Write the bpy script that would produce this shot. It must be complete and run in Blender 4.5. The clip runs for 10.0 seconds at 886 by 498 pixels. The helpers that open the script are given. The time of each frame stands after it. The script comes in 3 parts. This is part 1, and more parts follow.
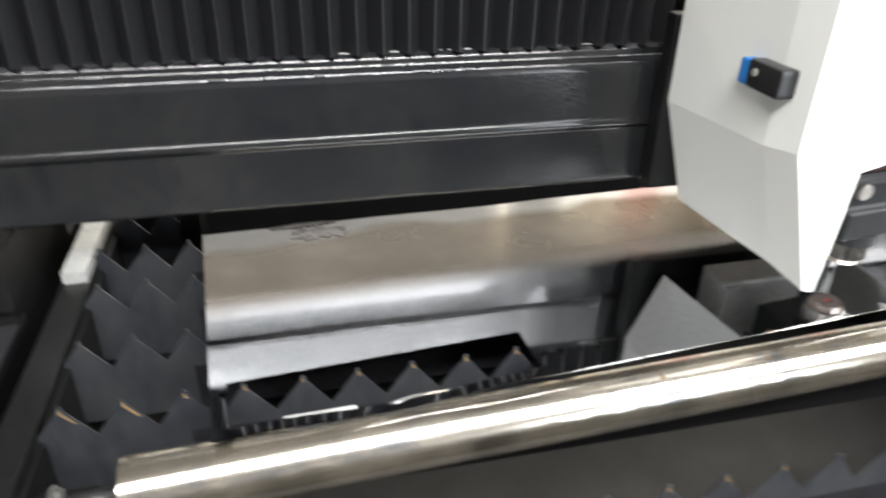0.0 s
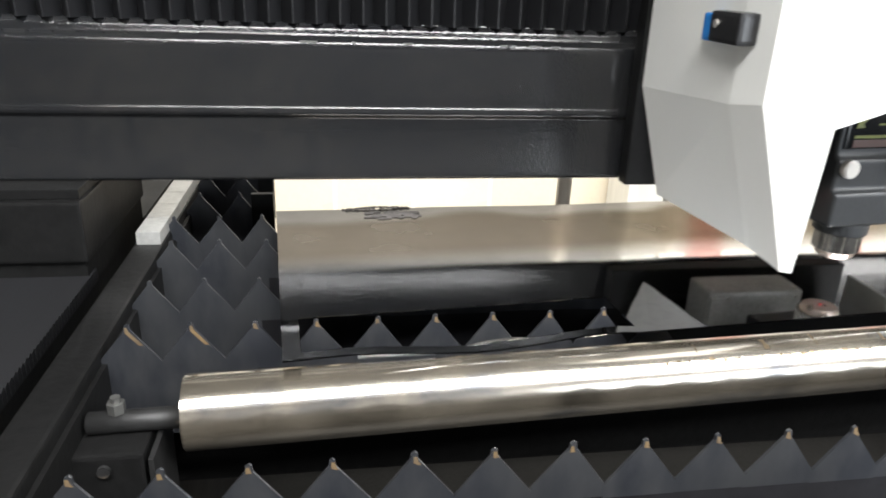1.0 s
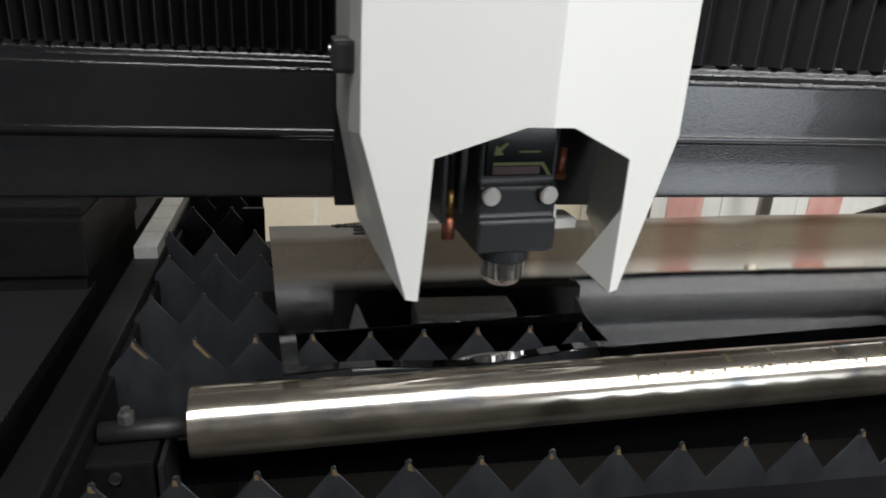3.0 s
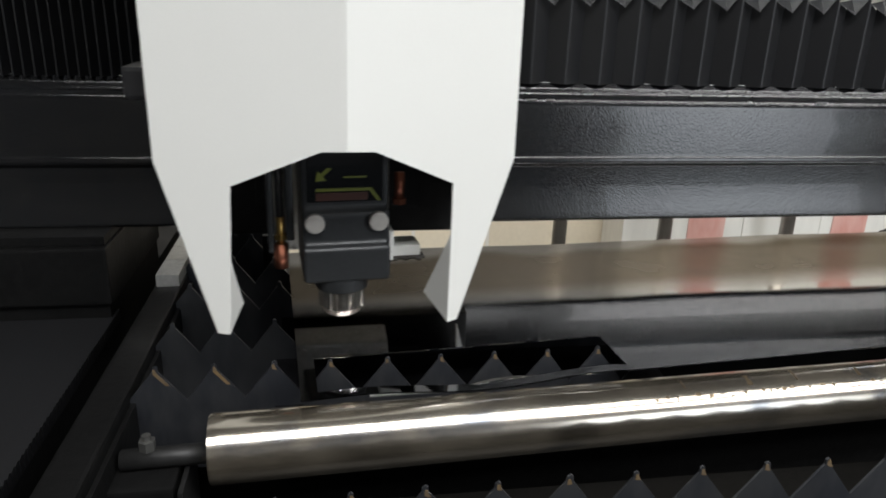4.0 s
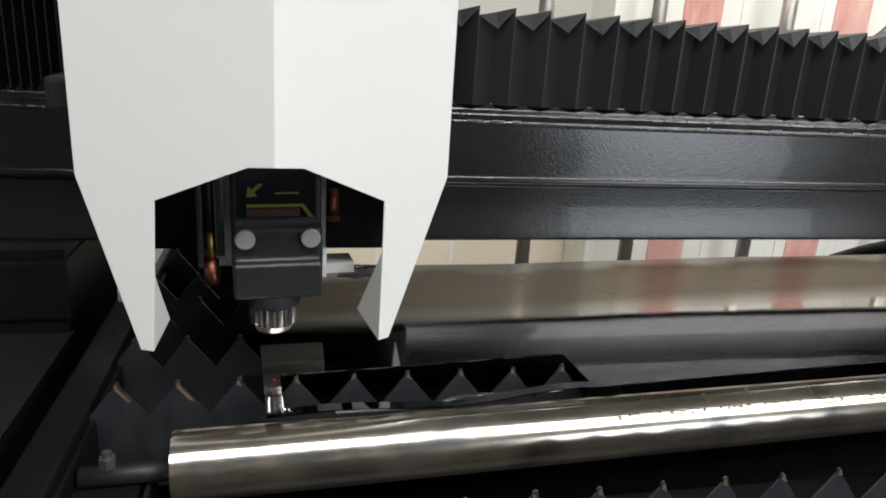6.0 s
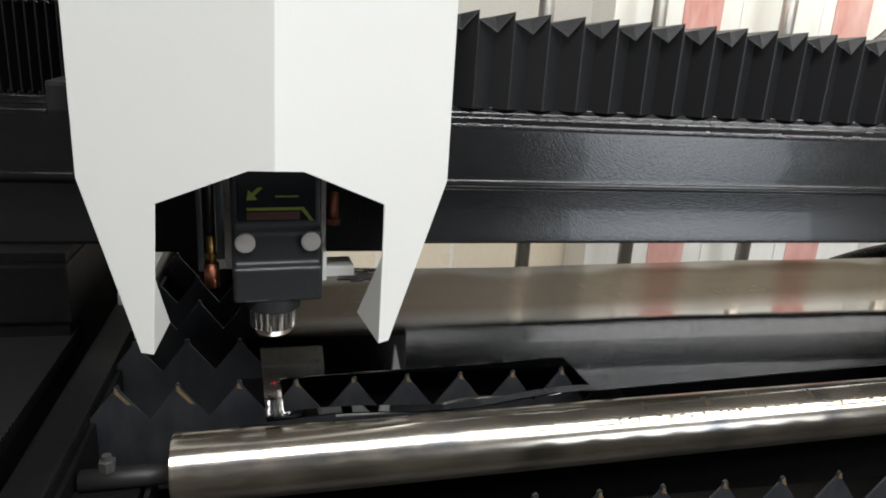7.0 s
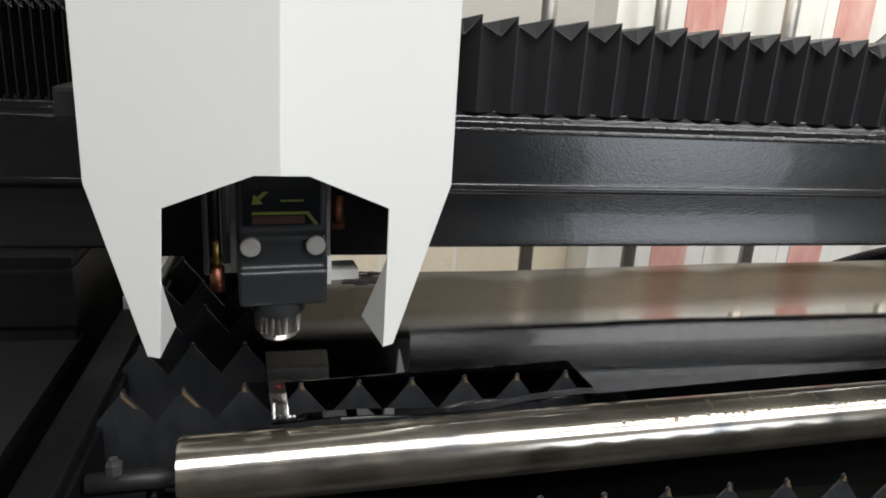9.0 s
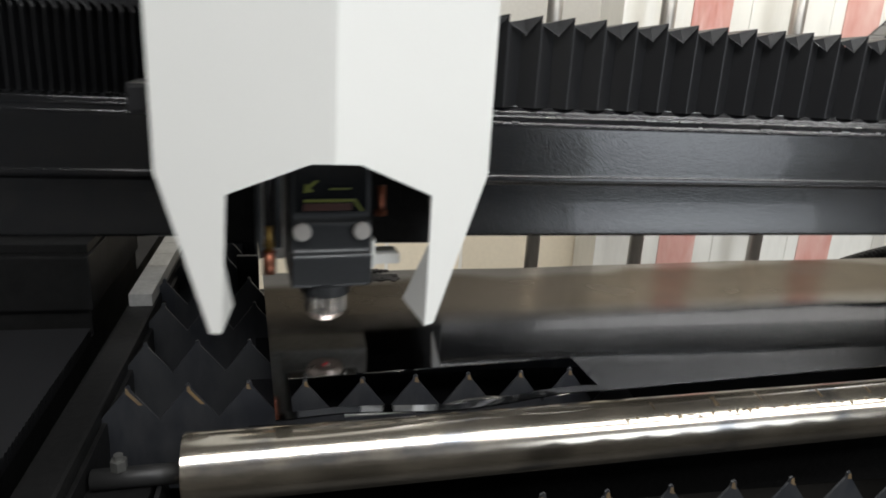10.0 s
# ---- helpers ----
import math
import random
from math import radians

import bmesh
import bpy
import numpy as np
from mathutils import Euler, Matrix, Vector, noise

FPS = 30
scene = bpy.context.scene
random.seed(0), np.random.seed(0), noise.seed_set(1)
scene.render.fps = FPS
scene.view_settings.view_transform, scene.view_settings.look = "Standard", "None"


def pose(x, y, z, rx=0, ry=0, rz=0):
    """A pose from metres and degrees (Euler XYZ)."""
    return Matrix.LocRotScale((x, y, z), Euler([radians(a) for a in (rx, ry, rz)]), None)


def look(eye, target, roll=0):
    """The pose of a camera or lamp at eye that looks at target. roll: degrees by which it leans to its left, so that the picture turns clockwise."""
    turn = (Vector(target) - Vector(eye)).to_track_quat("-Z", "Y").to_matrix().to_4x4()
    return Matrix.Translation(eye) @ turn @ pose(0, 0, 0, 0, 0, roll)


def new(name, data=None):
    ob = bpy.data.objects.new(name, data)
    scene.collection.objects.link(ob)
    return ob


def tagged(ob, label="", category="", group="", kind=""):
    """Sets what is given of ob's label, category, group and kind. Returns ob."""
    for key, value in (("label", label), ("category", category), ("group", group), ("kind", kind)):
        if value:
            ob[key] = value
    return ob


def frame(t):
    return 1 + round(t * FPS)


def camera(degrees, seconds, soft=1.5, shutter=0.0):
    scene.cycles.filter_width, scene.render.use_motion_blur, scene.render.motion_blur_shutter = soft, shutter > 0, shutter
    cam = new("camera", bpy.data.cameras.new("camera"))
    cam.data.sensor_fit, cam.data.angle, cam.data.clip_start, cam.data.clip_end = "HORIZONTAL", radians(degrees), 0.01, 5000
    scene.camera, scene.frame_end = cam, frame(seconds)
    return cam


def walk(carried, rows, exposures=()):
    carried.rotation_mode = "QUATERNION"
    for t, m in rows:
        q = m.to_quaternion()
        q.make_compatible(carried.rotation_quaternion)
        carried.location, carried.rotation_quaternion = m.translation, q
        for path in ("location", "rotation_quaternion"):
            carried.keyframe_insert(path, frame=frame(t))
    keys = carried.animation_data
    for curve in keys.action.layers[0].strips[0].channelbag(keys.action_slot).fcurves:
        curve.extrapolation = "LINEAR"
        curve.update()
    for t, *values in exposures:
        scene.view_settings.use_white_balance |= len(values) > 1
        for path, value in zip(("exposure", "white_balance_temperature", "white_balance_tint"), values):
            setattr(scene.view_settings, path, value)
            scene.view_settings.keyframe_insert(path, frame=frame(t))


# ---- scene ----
cam = camera(64.1, 10.0, soft=1.8, shutter=0.4)
PATH = [
    (0, (0.203, -0.516, 0.412), (0.616, 1.177, -0.57), 1.2),
    (0.1, (0.203, -0.512, 0.398), (0.554, 1.221, -0.537), -0.9),
    (0.2, (0.194, -0.521, 0.385), (0.546, 1.229, -0.519), -1.0),
    (0.3, (0.186, -0.506, 0.36), (0.534, 1.248, -0.535), 0.6),
    (0.4, (0.173, -0.508, 0.338), (0.542, 1.255, -0.533), 2.6),
    (0.5, (0.162, -0.505, 0.317), (0.547, 1.262, -0.536), 3.1),
    (0.7, (0.167, -0.505, 0.294), (0.492, 1.283, -0.54), -2.7),
    (1, (0.165, -0.545, 0.272), (0.471, 1.296, -0.448), 2.2),
    (1.2, (0.166, -0.547, 0.283), (0.499, 1.285, -0.445), 3.3),
    (1.5, (0.172, -0.542, 0.297), (0.649, 1.249, -0.453), 6.2),
    (1.7, (0.163, -0.543, 0.293), (0.659, 1.252, -0.436), 5.7),
    (2, (0.15, -0.568, 0.3), (0.59, 1.253, -0.4), 6.4),
    (2.3, (0.153, -0.576, 0.3), (0.575, 1.265, -0.358), 5.2),
    (2.5, (0.152, -0.578, 0.302), (0.565, 1.253, -0.388), 4.5),
    (2.7, (0.147, -0.576, 0.302), (0.544, 1.249, -0.415), 4.1),
    (3.8, (0.152, -0.581, 0.303), (0.469, 1.279, -0.36), 1.9),
    (4, (0.152, -0.581, 0.305), (0.466, 1.283, -0.348), 1.9),
    (4.5, (0.151, -0.583, 0.305), (0.47, 1.287, -0.327), 2.0),
    (5, (0.145, -0.588, 0.307), (0.509, 1.279, -0.311), 2.9),
    (5.5, (0.146, -0.587, 0.306), (0.563, 1.273, -0.299), 3.6),
    (7, (0.146, -0.588, 0.306), (0.564, 1.277, -0.282), 3.6),
    (7.5, (0.145, -0.589, 0.307), (0.558, 1.279, -0.277), 3.4),
    (8, (0.144, -0.59, 0.307), (0.561, 1.28, -0.27), 3.5),
    (8.5, (0.144, -0.59, 0.307), (0.557, 1.28, -0.267), 3.4),
    (9, (0.144, -0.59, 0.307), (0.555, 1.28, -0.273), 3.4),
    (9.5, (0.145, -0.589, 0.307), (0.551, 1.28, -0.277), 3.4),
    (10, (0.147, -0.591, 0.306), (0.539, 1.281, -0.279), 3.2),
]
walk(cam, [(t, look(eye, target, roll)) for t, eye, target, roll in PATH], [(0, 1.5), (0.5, 1.5), (1, 1.38), (1.5, 0.9), (2, 0.45), (2.5, 0.1), (3, -0.1), (4, -0.14), (5.5, -0.14), (7, -0.1), (8.5, -0.2), (10, -0.17)])

# ---- world and lights ----
world = bpy.data.worlds.new("workshop_air")
world.use_nodes = True
scene.world = world
world.node_tree.nodes["Background"].inputs[0].default_value = (0.75, 0.82, 0.9, 1)
world.node_tree.nodes["Background"].inputs[1].default_value = 0.05


def area(name, place, target, sx, sy, watts, colour=(1, 1, 1)):
    d = bpy.data.lights.new(name, "AREA")
    d.shape, d.size, d.size_y, d.energy, d.color = "RECTANGLE", sx, sy, watts, colour
    o = new(name, d)
    o.matrix_world = look(place, target)
    return o


# x from, x to, y, z, width, watts
# the last one is an added fill, out of view, brightening wall and packages
LAMPS = [(-0.35, 3.6, -1.25, 2.36, 0.16, 70), (-1.3, 1.3, -1.95, 2.36, 0.4, 90), (1.7, 4.6, -2.5, 2.36, 0.5, 95), (-0.3, 4.4, 1.5, 1.3, 0.6, 76)]
for xa, xb, ly, lz, wd, w in LAMPS:
    area("ceiling_lamp_light", ((xa + xb) / 2, ly, lz), ((xa + xb) / 2, ly + (0.5 if ly > 0 else 0), 0), xb - xa, wd, w, (1.0, 0.95, 0.86) if ly > 0 else (1.0, 1.0, 1.0))


area("window_daylight", (3.25, -3.96, 0.29), (3.25, 0, 0.29), 2.1, 2.2, 66, (0.9, 0.97, 1.05))


# ---- materials ----
def mat(name, base, rough=0.5, metal=0.0, scale=30.0, amount=0.15, bump=0.1, second=None, spots=0.0, spot_colour=(0.02, 0.02, 0.02),
        stretch=(1, 1, 1), coat=0.0, rough_var=0.1, island=0.0, big=4.0, bump_scale=None, distance=0.002, spec=0.5, still=False):
    m = bpy.data.materials.new(name)
    m.use_nodes = True
    t = m.node_tree
    n, l = t.nodes, t.links
    b = n["Principled BSDF"]
    b.inputs["Metallic"].default_value = metal
    b.inputs["Coat Weight"].default_value = coat
    b.inputs["Specular IOR Level"].default_value = spec
    co = n.new("ShaderNodeTexCoord")
    mp = n.new("ShaderNodeMapping")
    mp.inputs["Scale"].default_value = stretch
    l.new(n.new("ShaderNodeNewGeometry").outputs["Position"] if still else co.outputs["Object"], mp.inputs[0])
    fine = n.new("ShaderNodeTexNoise")
    fine.inputs["Scale"].default_value, fine.inputs["Detail"].default_value = scale, 6
    wide = n.new("ShaderNodeTexNoise")
    wide.inputs["Scale"].default_value, wide.inputs["Detail"].default_value = big, 4
    for x in (fine, wide):
        l.new(mp.outputs[0], x.inputs["Vector"])
    second = second or tuple(c * (1 - amount * 2) for c in base)
    mix = n.new("ShaderNodeMix")
    mix.data_type = "RGBA"
    mix.inputs[6].default_value, mix.inputs[7].default_value = (*base, 1), (*second, 1)
    add = n.new("ShaderNodeMath")
    add.operation = "MULTIPLY"
    l.new(fine.outputs[0], add.inputs[0])
    l.new(wide.outputs[0], add.inputs[1])
    ramp = n.new("ShaderNodeMapRange")
    ramp.inputs[1].default_value, ramp.inputs[2].default_value = 0.15, 0.38
    l.new(add.outputs[0], ramp.inputs[0])
    l.new(ramp.outputs[0], mix.inputs[0])
    colour = mix.outputs[2]
    if spots:
        sp = n.new("ShaderNodeTexNoise")
        sp.inputs["Scale"].default_value, sp.inputs["Detail"].default_value = scale * 0.4, 8
        l.new(mp.outputs[0], sp.inputs["Vector"])
        sr = n.new("ShaderNodeMapRange")
        sr.inputs[1].default_value, sr.inputs[2].default_value = 0.66 - spots * 0.2, 0.72 - spots * 0.1
        l.new(sp.outputs[0], sr.inputs[0])
        m2 = n.new("ShaderNodeMix")
        m2.data_type = "RGBA"
        l.new(sr.outputs[0], m2.inputs[0])
        l.new(colour, m2.inputs[6])
        m2.inputs[7].default_value = (*spot_colour, 1)
        colour = m2.outputs[2]
    if island:
        info = n.new("ShaderNodeObjectInfo")
        hv = n.new("ShaderNodeHueSaturation")
        mr = n.new("ShaderNodeMapRange")
        mr.inputs[3].default_value, mr.inputs[4].default_value = 1 - island, 1 + island
        l.new(info.outputs["Random"], mr.inputs[0])
        l.new(mr.outputs[0], hv.inputs["Value"])
        l.new(colour, hv.inputs["Color"])
        colour = hv.outputs[0]
    l.new(colour, b.inputs["Base Color"])
    rr = n.new("ShaderNodeMapRange")
    rr.inputs[3].default_value, rr.inputs[4].default_value = max(0.02, rough - rough_var), min(1, rough + rough_var)
    l.new(wide.outputs[0], rr.inputs[0])
    l.new(rr.outputs[0], b.inputs["Roughness"])
    if bump:
        bs = fine
        if bump_scale:
            bs = n.new("ShaderNodeTexNoise")
            bs.inputs["Scale"].default_value, bs.inputs["Detail"].default_value = bump_scale, 3
            l.new(mp.outputs[0], bs.inputs["Vector"])
        bp = n.new("ShaderNodeBump")
        bp.inputs["Strength"].default_value, bp.inputs["Distance"].default_value = bump, distance
        l.new(bs.outputs[0], bp.inputs["Height"])
        l.new(bp.outputs[0], b.inputs["Normal"])
    return m


def glow(name, colour, strength):
    m = bpy.data.materials.new(name)
    m.use_nodes = True
    b = m.node_tree.nodes["Principled BSDF"]
    b.inputs["Base Color"].default_value = (*colour, 1)
    b.inputs["Emission Color"].default_value, b.inputs["Emission Strength"].default_value = (*colour, 1), strength
    return m


def sheet_steel():
    """Mirror sheet: clean near the cut, dulled by brown cutting smoke along its back edge with a wavy border."""
    m = bpy.data.materials.new("mirror_steel_sheet")
    m.use_nodes = True
    t = m.node_tree
    n, l = t.nodes, t.links
    b = n["Principled BSDF"]
    b.inputs["Metallic"].default_value = 1
    b.inputs["Specular Tint"].default_value = (0.5, 0.47, 0.42, 1)
    co = n.new("ShaderNodeTexCoord")
    sep = n.new("ShaderNodeSeparateXYZ")
    l.new(co.outputs["Object"], sep.inputs[0])
    def noise_tex(scale, detail=3, stretch=(1, 1, 1)):
        mp = n.new("ShaderNodeMapping")
        mp.inputs["Scale"].default_value = stretch
        x = n.new("ShaderNodeTexNoise")
        x.inputs["Scale"].default_value, x.inputs["Detail"].default_value = scale, detail
        l.new(co.outputs["Object"], mp.inputs[0])
        l.new(mp.outputs[0], x.inputs["Vector"])
        return x.outputs[0]
    def ramp(value, a, b2, lo, hi):
        r = n.new("ShaderNodeMapRange")
        r.interpolation_type = "SMOOTHSTEP"
        for k, v in enumerate((a, b2, lo, hi)):
            r.inputs[k + 1].default_value = v
        l.new(value, r.inputs[0])
        return r.outputs[0]
    def calc(op, a, c):
        x = n.new("ShaderNodeMath")
        x.operation = op
        for k, v in enumerate((a, c)):
            if isinstance(v, float):
                x.inputs[k].default_value = v
            else:
                l.new(v, x.inputs[k])
        return x.outputs[0]
    v = sep.outputs["Y"]
    wave = calc("MULTIPLY", noise_tex(7, 1, (1, 0.1, 1)), 0.09)
    smoke = ramp(v, 0.155, 0.215, 0.0, 1.0)
    edge = ramp(calc("SUBTRACT", v, wave), 0.255, 0.285, 1.0, 0.0)
    blot = ramp(noise_tex(11, 3), 0.4, 0.75, 0.0, 1.0)
    fine = noise_tex(90, 5)
    tint = n.new("ShaderNodeMix")
    tint.data_type = "RGBA"
    tint.inputs[6].default_value, tint.inputs[7].default_value = (0.47, 0.48, 0.5, 1), (0.175, 0.157, 0.137, 1)
    l.new(calc("MULTIPLY", smoke, calc("ADD", calc("MULTIPLY", edge, 0.7), 0.3)), tint.inputs[0])
    grime = n.new("ShaderNodeMix")
    grime.data_type, grime.blend_type = "RGBA", "MULTIPLY"
    grime.inputs[0].default_value = 0.3
    l.new(tint.outputs[2], grime.inputs[6])
    l.new(ramp(fine, 0.3, 0.6, 0.75, 1.0), grime.inputs[7])
    l.new(grime.outputs[2], b.inputs["Base Color"])
    l.new(calc("ADD", ramp(v, 0.15, 0.172, 0.03, 0.15), calc("MULTIPLY", fine, 0.03)), b.inputs["Roughness"])
    bp = n.new("ShaderNodeBump")
    bp.inputs["Strength"].default_value, bp.inputs["Distance"].default_value = 0.03, 0.02
    l.new(noise_tex(3.4, 2, (1, 2.2, 1)), bp.inputs["Height"])
    l.new(bp.outputs[0], b.inputs["Normal"])
    film = n.new("ShaderNodeBsdfDiffuse")
    film.inputs["Color"].default_value = (0.17, 0.15, 0.125, 1)
    both = n.new("ShaderNodeMixShader")
    l.new(calc("MULTIPLY", smoke, calc("ADD", calc("MULTIPLY", edge, 0.22), calc("ADD", calc("MULTIPLY", blot, 0.12), 0.08))), both.inputs[0])
    l.new(b.outputs[0], both.inputs[1])
    l.new(film.outputs[0], both.inputs[2])
    l.new(both.outputs[0], n["Material Output"].inputs["Surface"])
    return m


def roller_steel():
    """Ground steel under a thin warm film, with blotches of blue-grey and fine rings along its length."""
    m = mat("polished_steel", (0.60, 0.555, 0.475), 0.18, 1, 70, 0.1, 0.1, second=(0.5, 0.47, 0.42), rough_var=0.08, big=13, spots=0.55, spot_colour=(0.2, 0.215, 0.24),
            stretch=(0.5, 1, 1), bump_scale=45, distance=0.0004)
    t = m.node_tree
    n, l = t.nodes, t.links
    co = n.new("ShaderNodeTexCoord")
    tex = n.new("ShaderNodeTexNoise")
    tex.inputs["Scale"].default_value, tex.inputs["Detail"].default_value = 16, 4
    l.new(co.outputs["Object"], tex.inputs["Vector"])
    r = n.new("ShaderNodeMapRange")
    r.inputs[1].default_value, r.inputs[2].default_value, r.inputs[3].default_value, r.inputs[4].default_value = 0.3, 0.7, 0.03, 0.11
    l.new(tex.outputs[0], r.inputs[0])
    film = n.new("ShaderNodeBsdfDiffuse")
    film.inputs["Color"].default_value = (0.46, 0.40, 0.31, 1)
    both = n.new("ShaderNodeMixShader")
    l.new(r.outputs[0], both.inputs[0])
    l.new(n["Principled BSDF"].outputs[0], both.inputs[1])
    l.new(film.outputs[0], both.inputs[2])
    l.new(both.outputs[0], n["Material Output"].inputs["Surface"])
    return m


COVER = mat("white_powder_coat", (0.705, 0.706, 0.675), 0.32, 0, 900, 0.01, 0.12, rough_var=0.05, big=6, bump_scale=420, distance=0.0006)
BLACKP = mat("black_gloss_paint", (0.0085, 0.009, 0.010), 0.10, 0, 60, 0.2, 0.6, rough_var=0.05, big=7, bump_scale=430, distance=0.00045, coat=0.2, second=(0.013, 0.013, 0.013))
BLACKM = mat("black_matt_paint", (0.0075, 0.0075, 0.0075), 0.5, 0, 120, 0.25, 0.2, rough_var=0.12, big=9, spec=0.17)
FABRIC = mat("black_bellows_cloth", (0.008, 0.0082, 0.0092), 0.42, 0, 700, 0.2, 0.2, rough_var=0.06, big=12, distance=0.0005, spec=0.35)
STEEL = sheet_steel()
CHROME = roller_steel()
SLAT = mat("scorched_steel", (0.085, 0.088, 0.094), 0.42, 0.75, 60, 0.15, 0.06, second=(0.05, 0.054, 0.064), rough_var=0.08, big=14,
           stretch=(1, 1, 0.4), bump_scale=200, distance=0.0004, still=True)
# near-black copy of the slat steel: shade under sheet and roller put into colour
SLAT_SHADE = mat("shaded_slat_steel", (0.014, 0.014, 0.016), 0.6, 0.2, 80, 0.2, 0.15, big=18, spec=0.2)
RUST = mat("heat_tinted_tip", (0.22, 0.15, 0.075), 0.5, 0.5, 300, 0.2, 0.3, second=(0.16, 0.12, 0.08), big=40)
DARKST = mat("dark_steel", (0.03, 0.03, 0.03), 0.5, 0.5, 80, 0.2, 0.25, rough_var=0.15, big=10, spots=0.2, spot_colour=(0.11, 0.09, 0.07))
HEADM = mat("dark_anodised_alloy", (0.03, 0.032, 0.034), 0.38, 0.4, 300, 0.1, 0.08, big=14)
HEADB = mat("black_glossy_panel", (0.012, 0.013, 0.014), 0.12, 0, 200, 0.1, 0.02, big=10)
SILVER = mat("bright_nickel", (0.58, 0.555, 0.52), 0.34, 0.65, 250, 0.05, 0.06, big=40)
ZINC = mat("dull_zinc", (0.2, 0.2, 0.19), 0.4, 0.8, 200, 0.1, 0.1, big=30)
NICKEL = mat("polished_nickel", (0.7, 0.68, 0.65), 0.2, 1, 250, 0.05, 0.04, big=40)
ROSE = mat("pale_copper_ring", (0.78, 0.66, 0.58), 0.3, 0.8, 250, 0.05, 0.04, big=40)
BOXG = mat("grey_die_cast", (0.6, 0.59, 0.56), 0.45, 0.35, 220, 0.12, 0.12, big=20)
COPPER = mat("copper_fitting", (0.42, 0.16, 0.1), 0.42, 1, 150, 0.1, 0.08, big=40)
BRASS = mat("brass_fitting", (0.5, 0.33, 0.11), 0.4, 1, 150, 0.1, 0.08, big=40)
YELLOW = mat("yellow_green_print", (0.13, 0.15, 0.012), 0.4, 0, 200, 0.05, 0.0)
BROWNP = mat("dark_red_print", (0.06, 0.02, 0.013), 0.35, 0, 200, 0.05, 0.0)
BLUE = mat("blue_plastic", (0.02, 0.16, 0.45), 0.3, 0, 200, 0.05, 0.02)
BLACKPL = mat("black_plastic", (0.015, 0.015, 0.016), 0.35, 0, 300, 0.1, 0.08)
ALU = mat("pale_aluminium", (0.55, 0.55, 0.53), 0.4, 0.6, 200, 0.1, 0.1, big=25)
CREAM = mat("cream_glazed_tile", (0.85, 0.76, 0.6), 0.28, 0, 60, 0.03, 0.02, big=3, island=0.04)
JOINT = mat("white_tile_joint", (0.85, 0.82, 0.76), 0.8, 0, 200, 0.04, 0.1)
WALLP = mat("white_wall_paint", (0.8, 0.79, 0.76), 0.7, 0, 60, 0.03, 0.05, big=1.5)
CEIL = mat("grey_ceiling_paint", (0.12, 0.12, 0.12), 0.7, 0, 60, 0.05, 0.05, big=1.5)
DARKW = mat("dark_grey_wall_paint", (0.15, 0.15, 0.152), 0.7, 0, 60, 0.05, 0.05, big=1.5)
FLOORM = mat("grey_epoxy_floor", (0.085, 0.085, 0.084), 0.35, 0, 25, 0.1, 0.05, big=1.2)
POST = mat("polished_steel_post", (0.42, 0.4, 0.37), 0.34, 1.0, 120, 0.1, 0.05, stretch=(1, 1, 0.1))
WRAP = mat("clear_stretch_wrap_over_white", (0.78, 0.77, 0.72), 0.16, 0, 14, 0.06, 0.3, big=3, stretch=(1, 1, 0.35), bump_scale=11, distance=0.02)
REDB = mat("red_stripe_packaging", (0.56, 0.26, 0.22), 0.2, 0, 14, 0.15, 0.6, big=4, second=(0.68, 0.45, 0.4), stretch=(1, 1, 0.35), bump_scale=11, distance=0.02)
SCORCH = mat("soot_mark", (0.13, 0.12, 0.115), 0.6, 0.2, 200, 0.3, 0.3, big=60)
INK = mat("etched_marking", (0.2, 0.155, 0.1), 0.35, 0.7, 200, 0.2, 0.0)
PANE = mat("frosted_pane", (0.8, 0.82, 0.84), 0.5, 0, 60, 0.02, 0.02)
REDL = glow("red_pilot_light", (1.0, 0.03, 0.05), 0.8)


# ---- mesh helpers ----
def part(name, bm, material, parent=None, label="", smooth=False):
    me = bpy.data.meshes.new(name)
    bmesh.ops.recalc_face_normals(bm, faces=bm.faces)
    if smooth:
        for f in bm.faces:
            f.smooth = True
    bm.to_mesh(me)
    bm.free()
    me.materials.append(material)
    o = new(name, me)
    o.parent = parent
    if label:
        o["label"] = label
    return o


def thing(name, label, category, group="", kind="", place=(0, 0, 0)):
    e = new(name)
    e.location = place
    e.empty_display_size = 0.05
    return tagged(e, label, category, group, kind)


def box(x0, x1, y0, y1, z0, z1, bevel=0.0, bm=None):
    bm = bm or bmesh.new()
    r = bmesh.ops.create_cube(bm, size=1)
    for v in r["verts"]:
        v.co = Vector((x0 + (v.co.x + 0.5) * (x1 - x0), y0 + (v.co.y + 0.5) * (y1 - y0), z0 + (v.co.z + 0.5) * (z1 - z0)))
    if bevel:
        es = {e for v in r["verts"] for e in v.link_edges}
        bmesh.ops.bevel(bm, geom=list(es), offset=bevel, segments=2, affect="EDGES", profile=0.7)
    return bm


def cyl(p, q, r, seg=24, r2=None, bevel=0.0, bm=None):
    bm = bm or bmesh.new()
    p, q = Vector(p), Vector(q)
    d = q - p
    m = Matrix.Translation((p + q) / 2) @ d.to_track_quat("Z", "Y").to_matrix().to_4x4()
    res = bmesh.ops.create_cone(bm, cap_ends=True, segments=seg, radius1=r, radius2=r if r2 is None else r2, depth=d.length, matrix=m)
    if bevel:
        es = [e for e in {e for v in res["verts"] for e in v.link_edges} if any(len(f.verts) > 4 for f in e.link_faces)]
        bmesh.ops.bevel(bm, geom=es, offset=bevel, segments=2, affect="EDGES")
    return bm


